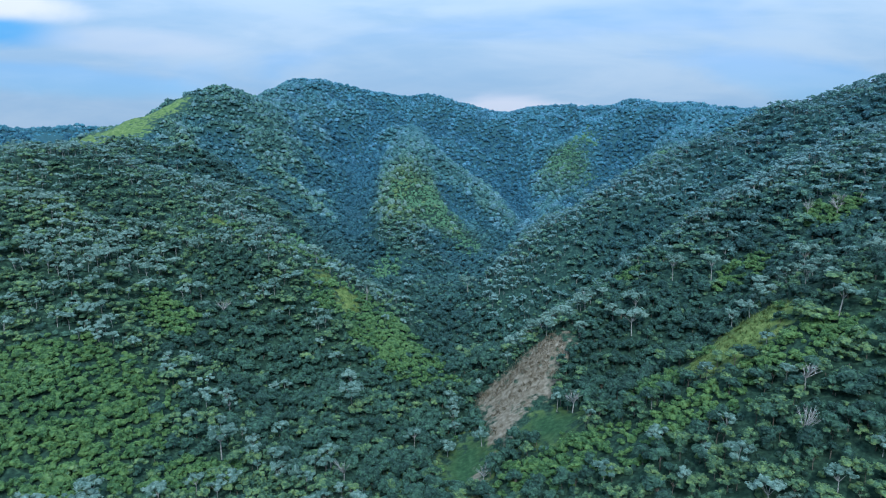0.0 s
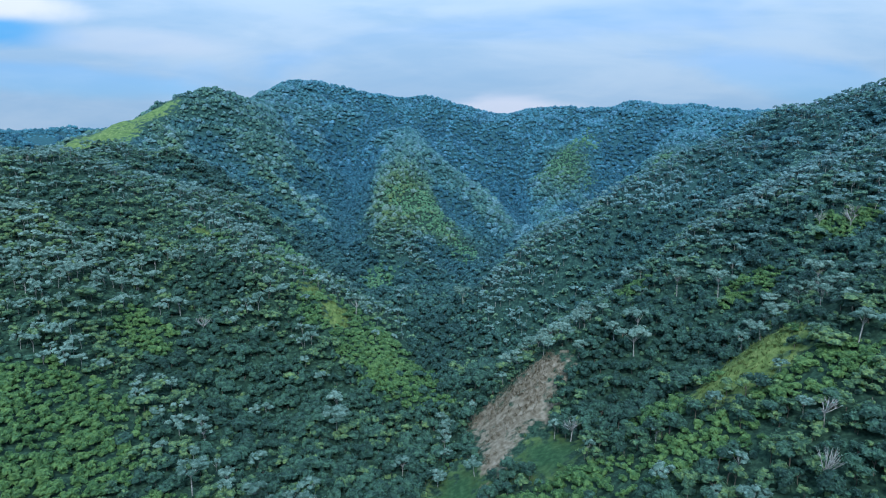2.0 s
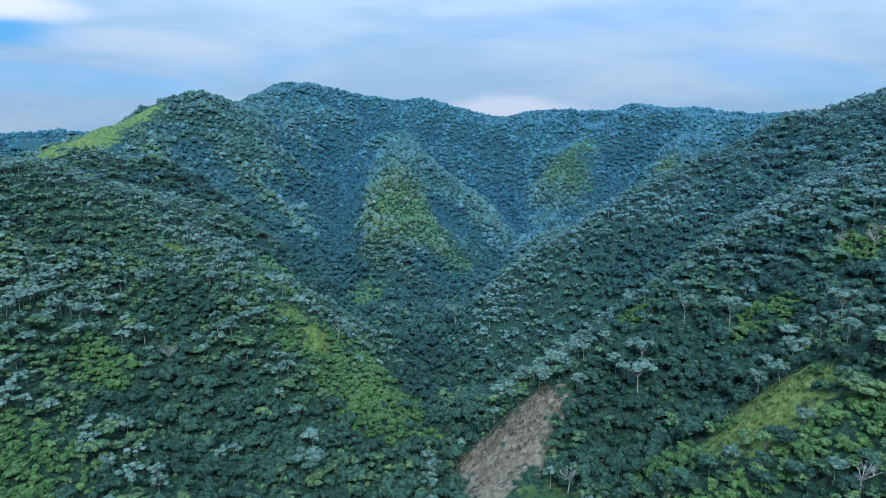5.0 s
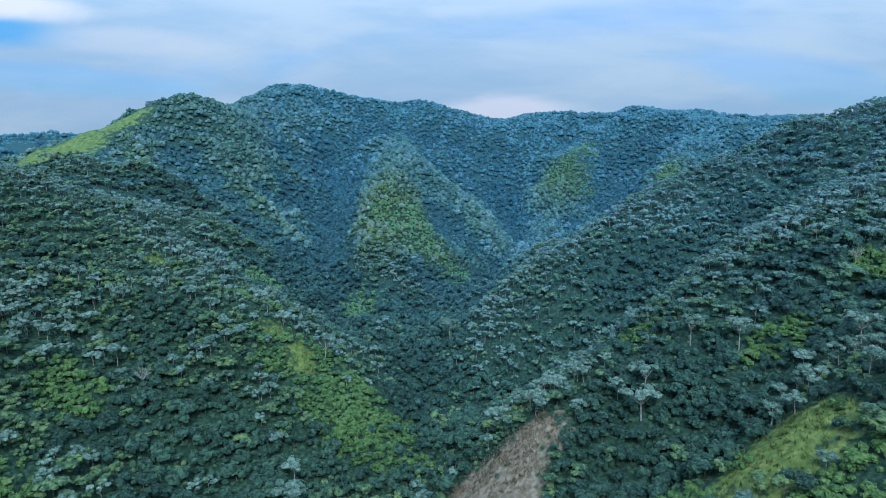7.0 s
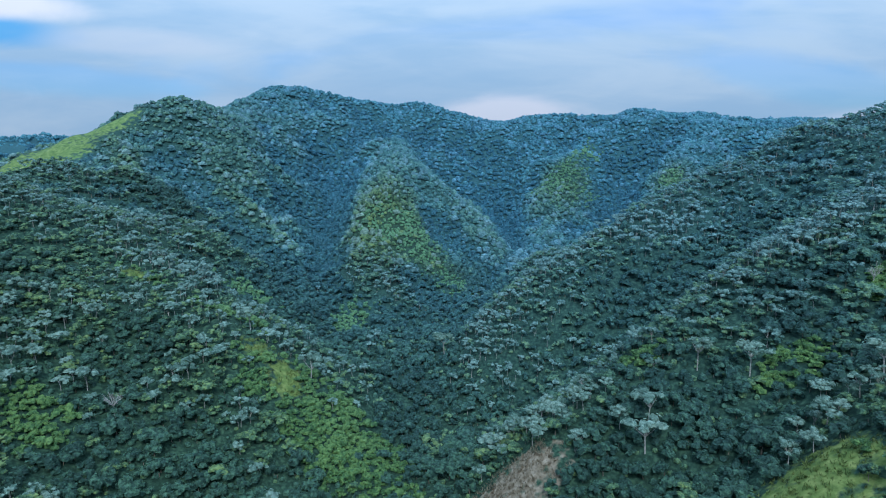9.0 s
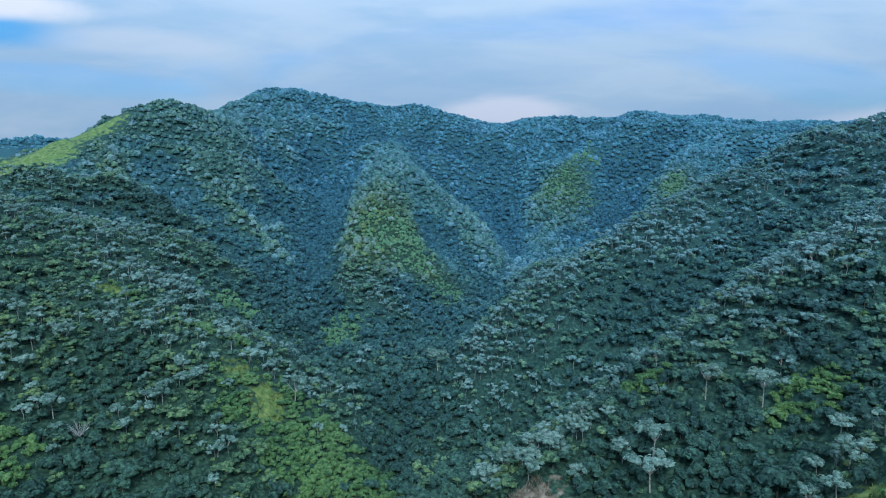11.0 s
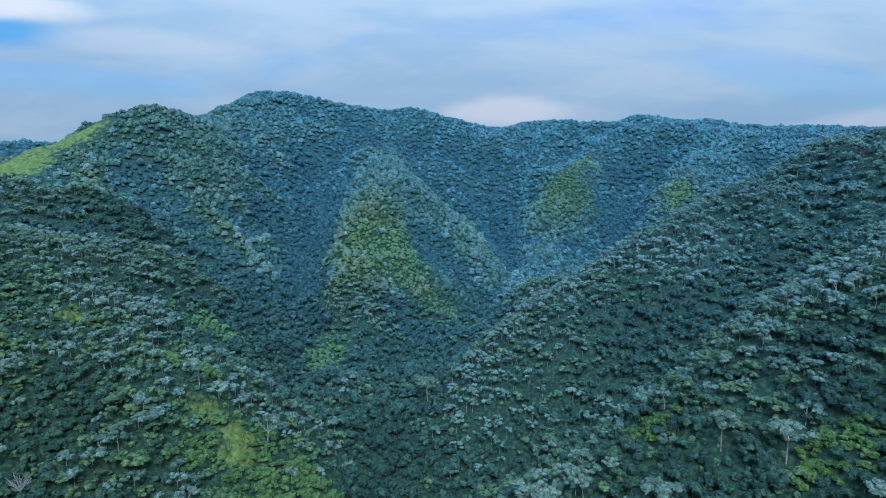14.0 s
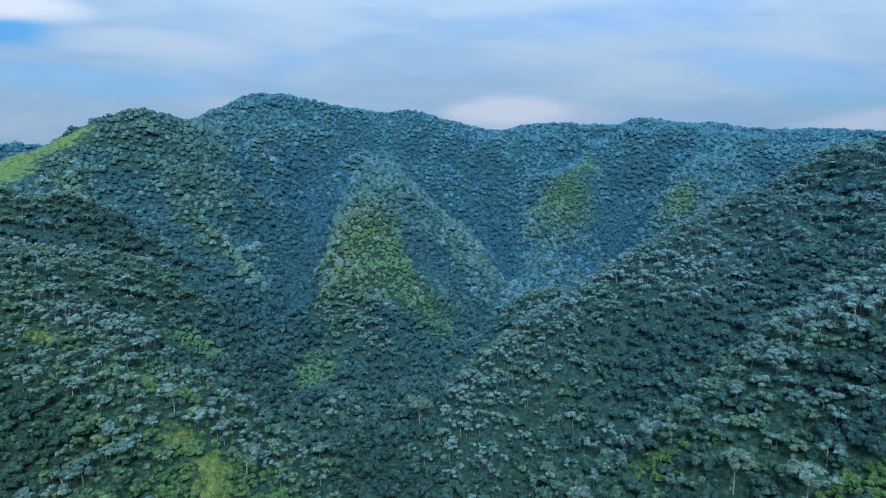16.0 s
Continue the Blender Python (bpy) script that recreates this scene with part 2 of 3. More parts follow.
line((181, 726, 129), (150, 671, 109), (132, 627, 102), (119, 594, 87), (107, 561, 68), (93, 522, 50), (78, 484, 34))
line((495, 330, 192), (352, 363, 164), (286, 380, 142), (237, 407, 124), (215, 412, 119), (190, 402, 108), (159, 385, 98), (125, 368, 84), (101, 361, 73), (82, 350, 61), (62, 339, 52), (45, 328, 42), (32, 314, 29))
line((226, 412, 116), (241, 385, 126), (259, 368, 131), (330, 330, 159))
line((385, 253, 148), (209, 278, 104), (154, 277, 88), (124, 270, 73), (101, 264, 62), (86, 248, 52), (72, 240, 44), (55, 231, 38), (40, 220, 28), (26, 212, 14), (12, 208, 0))
line((330, 319, 137), (209, 324, 100), (143, 314, 66), (110, 302, 48), (88, 295, 29), (64, 289, 20), (44, 278, 9), (11, 270, 0))
line((330, 198, 114), (176, 214, 74), (126, 211, 58), (92, 202, 36), (68, 194, 22), (48, 187, 17), (24, 188, 8), (2, 190, -3))
line((330, 132, 115), (176, 150, 88), (132, 164, 68), (107, 170, 58), (93, 174, 52), (79, 168, 44), (60, 157, 28), (40, 150, 17), (13, 136, -3))
line((276, 660, 132), (248, 616, 113), (211, 572, 92), (179, 534, 72))
line((193, 682, 106), (176, 627, 68), (160, 578, 47), (141, 528, 37), (121, 473, 34))
line((-74, 759, 139), (-32, 715, 102), (14, 660, 54), (43, 616, 36), (58, 572, 33))
line((330, 22, 71), (132, 55, 27), (66, 66, 9), (11, 77, -11), (-66, 77, -1), (-143, 88, 27), (-330, 66, 71))
line((440, -275, 49), (132, -275, -6), (16, -297, -34), (-110, -275, -6), (-440, -275, 49))
line((-660, 1166, 71), (-220, 1122, 60), (220, 1100, 60), (660, 1100, 71))
line((-682, 814, 127), (-628, 880, 115), (-538, 891, 116), (-462, 902, 120), (-308, 968, 122))
line((-660, 550, 60), (-440, 572, 54), (-308, 682, 65), (-242, 836, 71))
line((660, 484, 82), (396, 484, 82), (319, 495, 82), (231, 519, 71))


def stretch(cell):
    """The slopes: each point lies between its neighbours, the lines stay put; coarse to fine."""
    z = None
    for k in (8, 4, 2, 1):
        h = cell * k
        nx, ny = int(round((X1 - X0) / h)) + 1, int(round((Y1 - Y0) / h)) + 1
        total, count = np.zeros((ny, nx)), np.zeros((ny, nx))
        for q in CRESTS_AND_CREEKS:
            for a, b in zip(q[:-1], q[1:]):
                m = max(2, int(np.hypot(*(b - a)[:2]) / h * 2.5))
                u = np.linspace(0, 1, m)[:, None]
                p = a * (1 - u) + b * u
                i, j = np.rint((p[:, 1] - Y0) / h).astype(int), np.rint((p[:, 0] - X0) / h).astype(int)
                ok = (i >= 0) & (i < ny) & (j >= 0) & (j < nx)
                np.add.at(total, (i[ok], j[ok]), p[ok, 2])
                np.add.at(count, (i[ok], j[ok]), 1)
        held = count > 0
        value = total[held] / count[held]
        if z is None:
            z = np.full((ny, nx), value.mean())
        else:
            z = at_grid(z, np.arange(nx)[None, :] / 2 + np.zeros((ny, 1)), np.arange(ny)[:, None] / 2 + np.zeros((1, nx)))
        for _ in range(160):
            z[held] = value
            p = np.pad(z, 1, mode="edge")
            z = (p[:-2, 1:-1] + p[2:, 1:-1] + p[1:-1, :-2] + p[1:-1, 2:]) / 4
        z[held] = value
    return z


def at_grid(z, a, b):
    """Heights between grid points; a along x, b along y, in cells."""
    a, b = np.clip(a, 0, z.shape[1] - 1.001), np.clip(b, 0, z.shape[0] - 1.001)
    j, i = a.astype(int), b.astype(int)
    u, v = a - j, b - i
    return (z[i, j] * (1 - u) + z[i, j + 1] * u) * (1 - v) + (z[i + 1, j] * (1 - u) + z[i + 1, j + 1] * u) * v


RNG = np.random.default_rng(11)
_lattice = RNG.random((64, 64))


def bumps(x, y, size):
    """Smooth value noise from -1 to 1 with humps about size metres across."""
    a, b = x / size, y / size
    j, i = np.floor(a).astype(int), np.floor(b).astype(int)
    u, v = a - j, b - i
    u, v = u * u * (3 - 2 * u), v * v * (3 - 2 * v)
    g = lambda p, q: _lattice[p % 64, q % 64]
    return 2 * ((g(i, j) * (1 - u) + g(i, j + 1) * u) * (1 - v) + (g(i + 1, j) * (1 - u) + g(i + 1, j + 1) * u) * v) - 1


RELIEF = stretch(CELL)
for _ in range(2):       # worn crests
    _p = np.pad(RELIEF, 1, mode="edge")
    RELIEF = (4 * RELIEF + 2 * (_p[:-2, 1:-1] + _p[2:, 1:-1] + _p[1:-1, :-2] + _p[1:-1, 2:]) + _p[:-2, :-2] + _p[2:, :-2] + _p[:-2, 2:] + _p[2:, 2:]) / 16


AWAY = np.full(RELIEF.shape, 99.0)      # metres to the nearest crest or creek
for _q in CRESTS_AND_CREEKS:
    for _a, _b in zip(_q[:-1], _q[1:]):
        _u = np.linspace(0, 1, max(2, int(np.hypot(*(_b - _a)[:2]) / 3)))[:, None]
        _s = _a * (1 - _u) + _b * _u
        _i, _j = np.rint((_s[:, 1] - Y0) / CELL).astype(int), np.rint((_s[:, 0] - X0) / CELL).astype(int)
        _ok = (_i >= 0) & (_i < AWAY.shape[0]) & (_j >= 0) & (_j < AWAY.shape[1])
        AWAY[_i[_ok], _j[_ok]] = 0
for _ in range(14):
    _p = np.pad(AWAY, 1, mode="edge")
    AWAY = np.minimum(AWAY, np.minimum.reduce([_p[:-2, 1:-1], _p[2:, 1:-1], _p[1:-1, :-2], _p[1:-1, 2:]]) + CELL)


def ground_z(x, y):
    x, y = np.asarray(x, float), np.asarray(y, float)
    z = at_grid(RELIEF, (x - X0) / CELL, (y - Y0) / CELL)
    far = np.clip(np.maximum(np.maximum(X0 - x, x - X1), np.maximum(Y0 - y, y - Y1)) / 900, 0, 1)
    z = z * (1 - far) + 45 * far
    open_slope = np.clip(at_grid(AWAY, (x - X0) / CELL, (y - Y0) / CELL) / 30, 0, 1) * np.clip((y - 240) / 90, 0, 1)
    z = z + open_slope * (13 * (0.45 - np.abs(bumps(x + 210, y + 30 + 0.6 * x, 44))) + 7 * (0.45 - np.abs(bumps(x + 77, y + 630 - 0.5 * x, 25))))
    return z + 2.0 * bumps(x, y, 46) + 4.5 * (0.5 - np.abs(bumps(x + 910, y + 130, 58))) + 1.4 * bumps(x + 400, y, 19) + 0.5 * bumps(x, y + 900, 8)


def hollow_at(x, y):
    """1 in gullies and hollows, -1 on crests."""
    h = 0.0
    for e, share in ((14.0, 0.8), (34.0, 0.5), (60.0, 0.3)):
        h = h + share * ((ground_z(x + e, y) + ground_z(x - e, y) + ground_z(x, y + e) + ground_z(x, y - e)) / 4 - ground_z(x, y))
    return np.clip(h / 3.0, -1.2, 1.2)


def patch(x, y, cx, cy, rx, ry, turn=0.0):
    """1 in the middle of an oval patch, 0.5 on its rim, falling to 0."""
    c, s = math.cos(radians(turn)), math.sin(radians(turn))
    a, b = (x - cx) * c + (y - cy) * s, (y - cy) * c - (x - cx) * s
    return np.clip(1 - 0.5 * np.sqrt((a / rx) ** 2 + (b / ry) ** 2), 0, 1)


# ovals of grass, bare earth and lush scrub: middle, half widths, turn
GRASS = [(85, 170, 16, 10, 15), (92, 175, 12, 9, 10), (-240, 448, 15, 42, -22), (-252, 452, 18, 48, -22), (-218, 494, 10, 20, -25), (-228, 500, 12, 20, -25), (-56, 272, 5, 4, 0), (-43, 266, 6, 9, 20), (-112, 300, 7, 3, -10), (34, 178, 9, 13, 15), (8, 178, 9, 16, 0)]
EARTH = [(34, 214, 13, 7, 10), (41, 216, 5, 5, 0), (20, 213, 9, 6, 10), (24, 203, 10, 9, 0), (33, 203, 7, 9, -20), (20, 190, 5, 9, -10), (10, 168, 3, 7, 20)]
LUSH = [(76, 245, 8, 6, 0), (110, 218, 10, 7, 0), (150, 236, 12, 8, 0), (-112, 166, 28, 18, 20), (-98, 142, 22, 14, 0), (-88, 160, 12, 10, 0), (-65, 150, 10, 8, 0), (38, 154, 22, 9, -25), (64, 150, 14, 7, 0), (68, 172, 13, 7, 20), (96, 154, 14, 7, 0), (-22, 254, 28, 18, -35), (-42, 264, 18, 15, 0), (-66, 290, 16, 6, -14), (-112, 301, 12, 5, -10), (-102, 220, 10, 10, 0), (-72, 292, 14, 4, -10),
        (-36, 374, 11, 16, 0), (-84, 354, 16, 9, 10), (-10, 470, 30, 26, -20), (-30, 472, 16, 20, 20), (-4, 450, 26, 14, -40), (16, 436, 20, 14, -40), (118, 596, 24, 38, -15), (146, 650, 14, 40, -25), (198, 556, 12, 24, -20)]
# fresh dark meadow among the grass
MEADOW = [(34, 178, 11, 15, 15), (8, 178, 11, 18, 0)]
# thickets with hardly a pale tree
THICKET = [(84, 150, 60, 34, 15), (-100, 160, 40, 22, 0), (60, 200, 22, 16, 0), (84, 236, 26, 14, 30)]
SILVER = [(38, 252, 12, 8, 50), (56, 272, 16, 8, 50), (82, 296, 18, 7, 35), (50, 300, 18, 9, 0), (36, 326, 14, 10, 0), (150, 280, 30, 13, 0), (135, 345, 44, 16, 0), (-75, 290, 34, 8, -12), (-45, 470, 8, 26, 0), (70, 345, 24, 7, 22), (-100, 320, 30, 12, 0),
          (-112, 186, 14, 8, 0), (-114, 230, 30, 17, 0), (32, 306, 14, 30, 10), (66, 450, 11, 22, 0), (105, 195, 14, 8, 0)]
# dark, dense woods in the gullies, with gully shade put into their colour
SHADE_WOODS = [(70, 186, 26, 10, 20), (112, 176, 20, 14, 0), (100, 312, 20, 9, 30), (70, 246, 14, 9, 30), (62, 210, 22, 18, 0), (80, 226, 20, 12, 0), (54, 194, 14, 14, 0), (128, 248, 26, 12, 10), (118, 232, 16, 8, 0), (92, 204, 34, 10, 16), (-92, 262, 18, 16, 0), (2, 300, 9, 36, 0), (106, 282, 16, 8, 0), (90, 322, 22, 12, 0),
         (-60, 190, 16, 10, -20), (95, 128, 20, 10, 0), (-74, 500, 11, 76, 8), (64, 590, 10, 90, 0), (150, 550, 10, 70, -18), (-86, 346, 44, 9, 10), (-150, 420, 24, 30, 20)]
# spurs with less of the painted haze, so their woods stay greener
SPURS = [(-28, 480, 30, 60, 0), (15, 450, 26, 34, 20), (118, 590, 34, 62, -10), (200, 560, 20, 40, -20)]


def most_of(ovals, x, y):
    return np.maximum.reduce([patch(x, y, *q) for q in ovals])


def grass_at(x, y):
    return np.maximum.reduce([patch(x, y, *g) for g in GRASS])


def earth_at(x, y):
    return np.maximum.reduce([patch(x, y, *g) for g in EARTH])


def haze_tint_at(x, y):
    """Painted haze in the colours: 0 in the near valley, 1 on the heights behind it; the spurs stay green."""
    u = (y - 225 + 0.35 * np.clip(x, -120, 0) + 0.65 * np.clip(x - 20, 0, 150)) / 450 + 0.15 * hollow_at(x, y) * np.clip((y - 330) / 100, 0, 1)
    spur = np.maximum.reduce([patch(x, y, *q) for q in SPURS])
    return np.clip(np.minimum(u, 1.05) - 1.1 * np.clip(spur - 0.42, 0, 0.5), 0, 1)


def steps(lo, hi, inner, reach):
    mid = np.arange(lo, hi + 0.1, inner)
    out = np.cumsum(np.geomspace(inner * 1.5, reach / 4, 14))
    return np.concatenate([lo - out[::-1], mid, hi + out])


def grid_mesh(name, xs, ys):
    gx, gy = np.meshgrid(xs, ys)
    co = np.stack([gx, gy, ground_z(gx, gy)], -1).reshape(-1, 3)
    nx, ny = len(xs), len(ys)
    i = np.arange(nx * ny).reshape(ny, nx)
    quads = np.stack([i[:-1, :-1], i[:-1, 1:], i[1:, 1:], i[1:, :-1]], -1).reshape(-1, 4)
    return mesh_from(name, co, quads, {"grass": grass_at(co[:, 0], co[:, 1]), "earth": earth_at(co[:, 0], co[:, 1]), "haze_tint": haze_tint_at(co[:, 0], co[:, 1]), "meadow": np.clip(most_of(MEADOW, co[:, 0], co[:, 1]) * 3 - 1.2, 0, 1)}, smooth=True)


def mesh_from(name, co, faces, floats=None, smooth=False):
    """A mesh of faces with three or four corners each, with numbers on its points."""
    me = bpy.data.meshes.new(name)
    n = faces.shape[1]
    me.vertices.add(len(co))
    me.vertices.foreach_set("co", np.ascontiguousarray(co, np.float32).ravel())
    me.loops.add(n * len(faces))
    me.loops.foreach_set("vertex_index", np.ascontiguousarray(faces, np.int32).ravel())
    me.polygons.add(len(faces))
    me.polygons.foreach_set("loop_start", np.arange(0, n * len(faces), n, dtype=np.int32))
    me.polygons.foreach_set("use_smooth", np.full(len(faces), smooth))
    for key, values in (floats or {}).items():
        me.attributes.new(key, "FLOAT", "POINT").data.foreach_set("value", np.ascontiguousarray(values, np.float32))
    me.update(calc_edges=True)
    return me


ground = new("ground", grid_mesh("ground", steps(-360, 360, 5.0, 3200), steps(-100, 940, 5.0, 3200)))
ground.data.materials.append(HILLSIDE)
tagged(ground, "steep green valley ground with grass and bare earth patches", "ground", kind="structure")

# ---- trees ----


def tufts(centres, ups, wide, high, sides, rng):
    """Sprays of leaves: an uneven, shallow umbrella at each centre, a tip over one ring of corners."""
    n = len(centres)
    a = np.cross(ups, rng.normal(size=(n, 3)))
    a /= np.linalg.norm(a, axis=1)[:, None] + 1e-9
    b = np.cross(ups, a)
    tip = centres + ups * (high * rng.uniform(0.5, 1.1, n))[:, None]
    ang = np.arange(sides)[None, :] * 2 * np.pi / sides + rng.uniform(-0.5, 0.5, (n, sides))
    r = (wide[:, None] * rng.uniform(0.55, 1.4, (n, sides)))[..., None]
    h = (high[:, None] * rng.uniform(-0.75, 0.35, (n, sides)))[..., None]
    ring = centres[:, None] + r * (np.cos(ang)[..., None] * a[:, None] + np.sin(ang)[..., None] * b[:, None]) + h * ups[:, None]
    tris = np.array([(0, 1 + k, 1 + (k + 1) % sides) for k in range(sides)])
    faces = tris[None] + (np.arange(n) * (1 + sides))[:, None, None]
    return np.concatenate([tip[:, None], ring], 1).reshape(-1, 3), faces.reshape(-1, 3)


def core(middle, wide, high, rng, sides=5):
    """The dense inside of a crown: an uneven low dome."""
    ang = np.arange(sides) * 2 * np.pi / sides
    co, tris = [np.array([[0, 0, high]])], []
    for ring, (polar, lift) in enumerate(((0.75, 0.6), (0.95, -0.35))):
        r = wide * polar * rng.uniform(0.75, 1.2, sides)
        co.append(np.stack([r * np.cos(ang + 0.6 * ring), r * np.sin(ang + 0.6 * ring), lift * high + rng.uniform(-0.15, 0.15, sides) * high], -1))
    for k in range(sides):
        m = (k + 1) % sides
        tris += [(0, 1 + k, 1 + m), (1 + k, 1 + sides + k, 1 + m), (1 + m, 1 + sides + k, 1 + sides + m)]
    return np.concatenate(co) + middle, np.array(tris)


def tube(points, radii, sides=5):
    """A tapering tube of four-sided faces along points."""
    points, co, quads = np.asarray(points, float), [], []
    for k, (p, r) in enumerate(zip(points, radii)):
        way = points[min(k + 1, len(points) - 1)] - points[max(k - 1, 0)]
        way = way / np.linalg.norm(way)
        u = np.cross(way, (0.3, 1, 0.1))
        u /= np.linalg.norm(u)
        v = np.cross(way, u)
        ang = np.arange(sides) * 2 * np.pi / sides
        co.append(p + r * (np.cos(ang)[:, None] * u + np.sin(ang)[:, None] * v))
    for k in range(len(points) - 1):
        for a in range(sides):
            b = (a + 1) % sides
            quads.append((k * sides + a, k * sides + b, (k + 1) * sides + b, (k + 1) * sides + a))
    return np.concatenate(co), np.array(quads)


def joined(parts):
    co, quads, base = [], [], 0
    for c, q in parts:
        co.append(c)
        quads.append(q + base)
        base += len(c)
    return np.concatenate(co), np.concatenate(quads)


def tree_shape(kind, seed, sprays, limbs=6):
    """Trunk with limbs, and crown, of a tree 1 unit tall: sprays of leaves on billows round a dense inside."""
    rng = np.random.default_rng(seed)
    wood, tips, ups, wide, high, leaves = [], [], [], [], [], []
    lean = np.array([*rng.normal(0, 0.03, 2), 0.0])
    fork = {"silver": 0.5, "bare": 0.4, "dark": 0.4, "green": 0.38}.get(kind, 0.15) * rng.uniform(0.85, 1.1)
    thick = {"silver": 0.017, "bare": 0.02, "dark": 0.026, "green": 0.022}.get(kind, 0.02)
    wood.append(tube([(0, 0, -0.14), lean + (0, 0, fork)], (thick, thick * 0.65), 5 if limbs > 5 else 3))
    if kind == "bare":       # a dying tree: pale forking limbs with hardly a leaf
        for k in range(13):
            ang, reach, top = rng.uniform(0, 6.283), 0.32 * math.sqrt(rng.uniform(0.1, 1)), rng.uniform(0.7, 1.0)
            tip = np.array([reach * math.cos(ang), reach * math.sin(ang), top - reach * reach])
            knee = tip * (0.55, 0.55, 0) + (0, 0, 0.45 * fork + 0.55 * tip[2])
            wood.append(tube([lean + (0, 0, fork - 0.02), knee, tip], (0.011, 0.008, 0.003), 3))
            for _ in range(3):
                wood.append(tube([knee, knee + (tip - knee) * 0.8 + rng.normal(0, 0.06, 3)], (0.006, 0.002), 3))
            tips.append(tip), ups.append((0, 0, 1)), wide.append(0.03), high.append(0.02)
    else:
        # billows: where each one sits, which way it bulges, how wide and thick it is
        many, spread, crown, low, bulge, flat = {
            "silver": (10, 0.38, 0.93, 1.0, 0.125, 0.5), "dark": (8, 0.33, 0.80, 2.4, 0.18, 0.8),
            "green": (9, 0.37, 0.86, 1.6, 0.155, 0.6), "bright": (6, 0.5, 0.62, 0.9, 0.28, 0.75)}[kind]
        many = rng.integers(many - 2, many + 3) if sprays > 30 else rng.integers(4, 7)
        bulge = bulge * (1.0 if sprays > 30 else 1.25)
        oval, turn = rng.uniform(0.7, 1.0), rng.uniform(0, 6.283)
        per = max(2, sprays // many)
        for k in range(many):
            ang, reach = rng.uniform(0, 6.283), spread * math.sqrt((k + rng.random()) / many)
            d = np.array([math.cos(ang + turn), oval * math.sin(ang + turn), 0.0])
            z = crown - low * reach * reach + rng.uniform(-0.12, 0.03)
            mid = d * reach + lean + (0, 0, z)
            out = d * (reach / spread) * 0.7 + (0, 0, 1)
            out /= np.linalg.norm(out)
            r = bulge * rng.uniform(0.75, 1.25)
            p = rng.normal(size=(per, 3)) + out * 0.75
            p /= np.linalg.norm(p, axis=1)[:, None]
            p[:, 2] = np.where(p[:, 2] < -0.25, -p[:, 2], p[:, 2])
            at = mid + p * (r, r, r * max(flat, 0.6)) * rng.uniform(0.9, 1.2, (per, 1))
            n = p * 0.75 + (0, 0, 0.65) + rng.normal(0, 0.22, (per, 3))
            tips += list(at)
            ups += list(n / np.linalg.norm(n, axis=1)[:, None])
            wide += list(r * rng.uniform(0.22, 0.42, per))
            high += list(r * rng.uniform(0.08, 0.2, per))
            if k < limbs:
                wood.append(tube([lean + (0, 0, fork - 0.03), mid], (thick * 0.5, thick * 0.2), 3))
            leaves.append(core(mid - (0, 0, r * 0.1), r, r * max(flat, 0.6), rng, 5 if sprays > 30 else 4))
    leaves.append(tufts(np.array(tips), np.array(ups, float), np.array(wide), np.array(high), 3, rng))
    return joined(wood), joined(leaves)


def far_tree(seed, sprays):
    """The crown of a tree in a closed wood, 1 unit tall: two or three round billows, low over the ground, with a few sprays."""
    rng = np.random.default_rng(seed)
    leaves, tips, ups = [], [], []
    for k in range(rng.integers(2, 4) if sprays > 2 else 1):
        ang, off = rng.uniform(0, 6.283), 0.0 if k == 0 else rng.uniform(0.2, 0.32)
        mid, r = np.array([off * math.cos(ang), off * math.sin(ang), 0.16 - 0.3 * off]), rng.uniform(0.36, 0.44) * (1.0 if k == 0 else 0.65)
        high = r * rng.uniform(0.75, 1.2)
        leaves.append(core(mid, r, high, rng, 5 if k == 0 else 4))
        p = rng.normal(size=(max(1, sprays // 2), 3)) + (0, 0, 1.2)
        p /= np.linalg.norm(p, axis=1)[:, None]
        tips += list(mid + p * (r * 0.9, r * 0.9, high))
        ups += list(p)
    n = len(tips)
    leaves.append(tufts(np.array(tips), np.array(ups), rng.uniform(0.11, 0.2, n), rng.uniform(0.04, 0.09, n), 3, rng))
    return None, joined(leaves)


def tussocks(kind, label, xs, ys, tall):
    """Tall grass that nobody would count: leaning blades in tussocks, in one mesh."""
    rng = np.random.default_rng(len(xs))
    per = 8
    x, y, h = np.repeat(xs, per), np.repeat(ys, per), np.repeat(tall, per) * rng.uniform(0.6, 1.2, per * len(xs))
    x, y = x + rng.normal(0, 0.3, len(x)), y + rng.normal(0, 0.3, len(x))
    foot = np.stack([x, y, ground_z(x, y) - 0.1], -1)
    ang = rng.uniform(0, 6.283, len(x))
    across = np.stack([np.cos(ang), np.sin(ang), np.zeros(len(x))], -1) * (0.16 * h)[:, None]
    tip = foot + np.stack([rng.normal(0, 0.45, len(x)) * h, rng.normal(0, 0.45, len(x)) * h, h], -1)
    co = np.stack([foot - across, foot + across, tip], 1).reshape(-1, 3)
    hue = np.repeat(np.repeat(rng.random(len(xs)), per), 3)
    me = mesh_from(kind, co, np.arange(len(co)).reshape(-1, 3), {"tree_hue": hue, "haze_tint": np.zeros(len(co))})
    me.materials.append(LEAF[kind, True])
    tagged(new("tall_grass", me), label, "grass", kind="stuff")


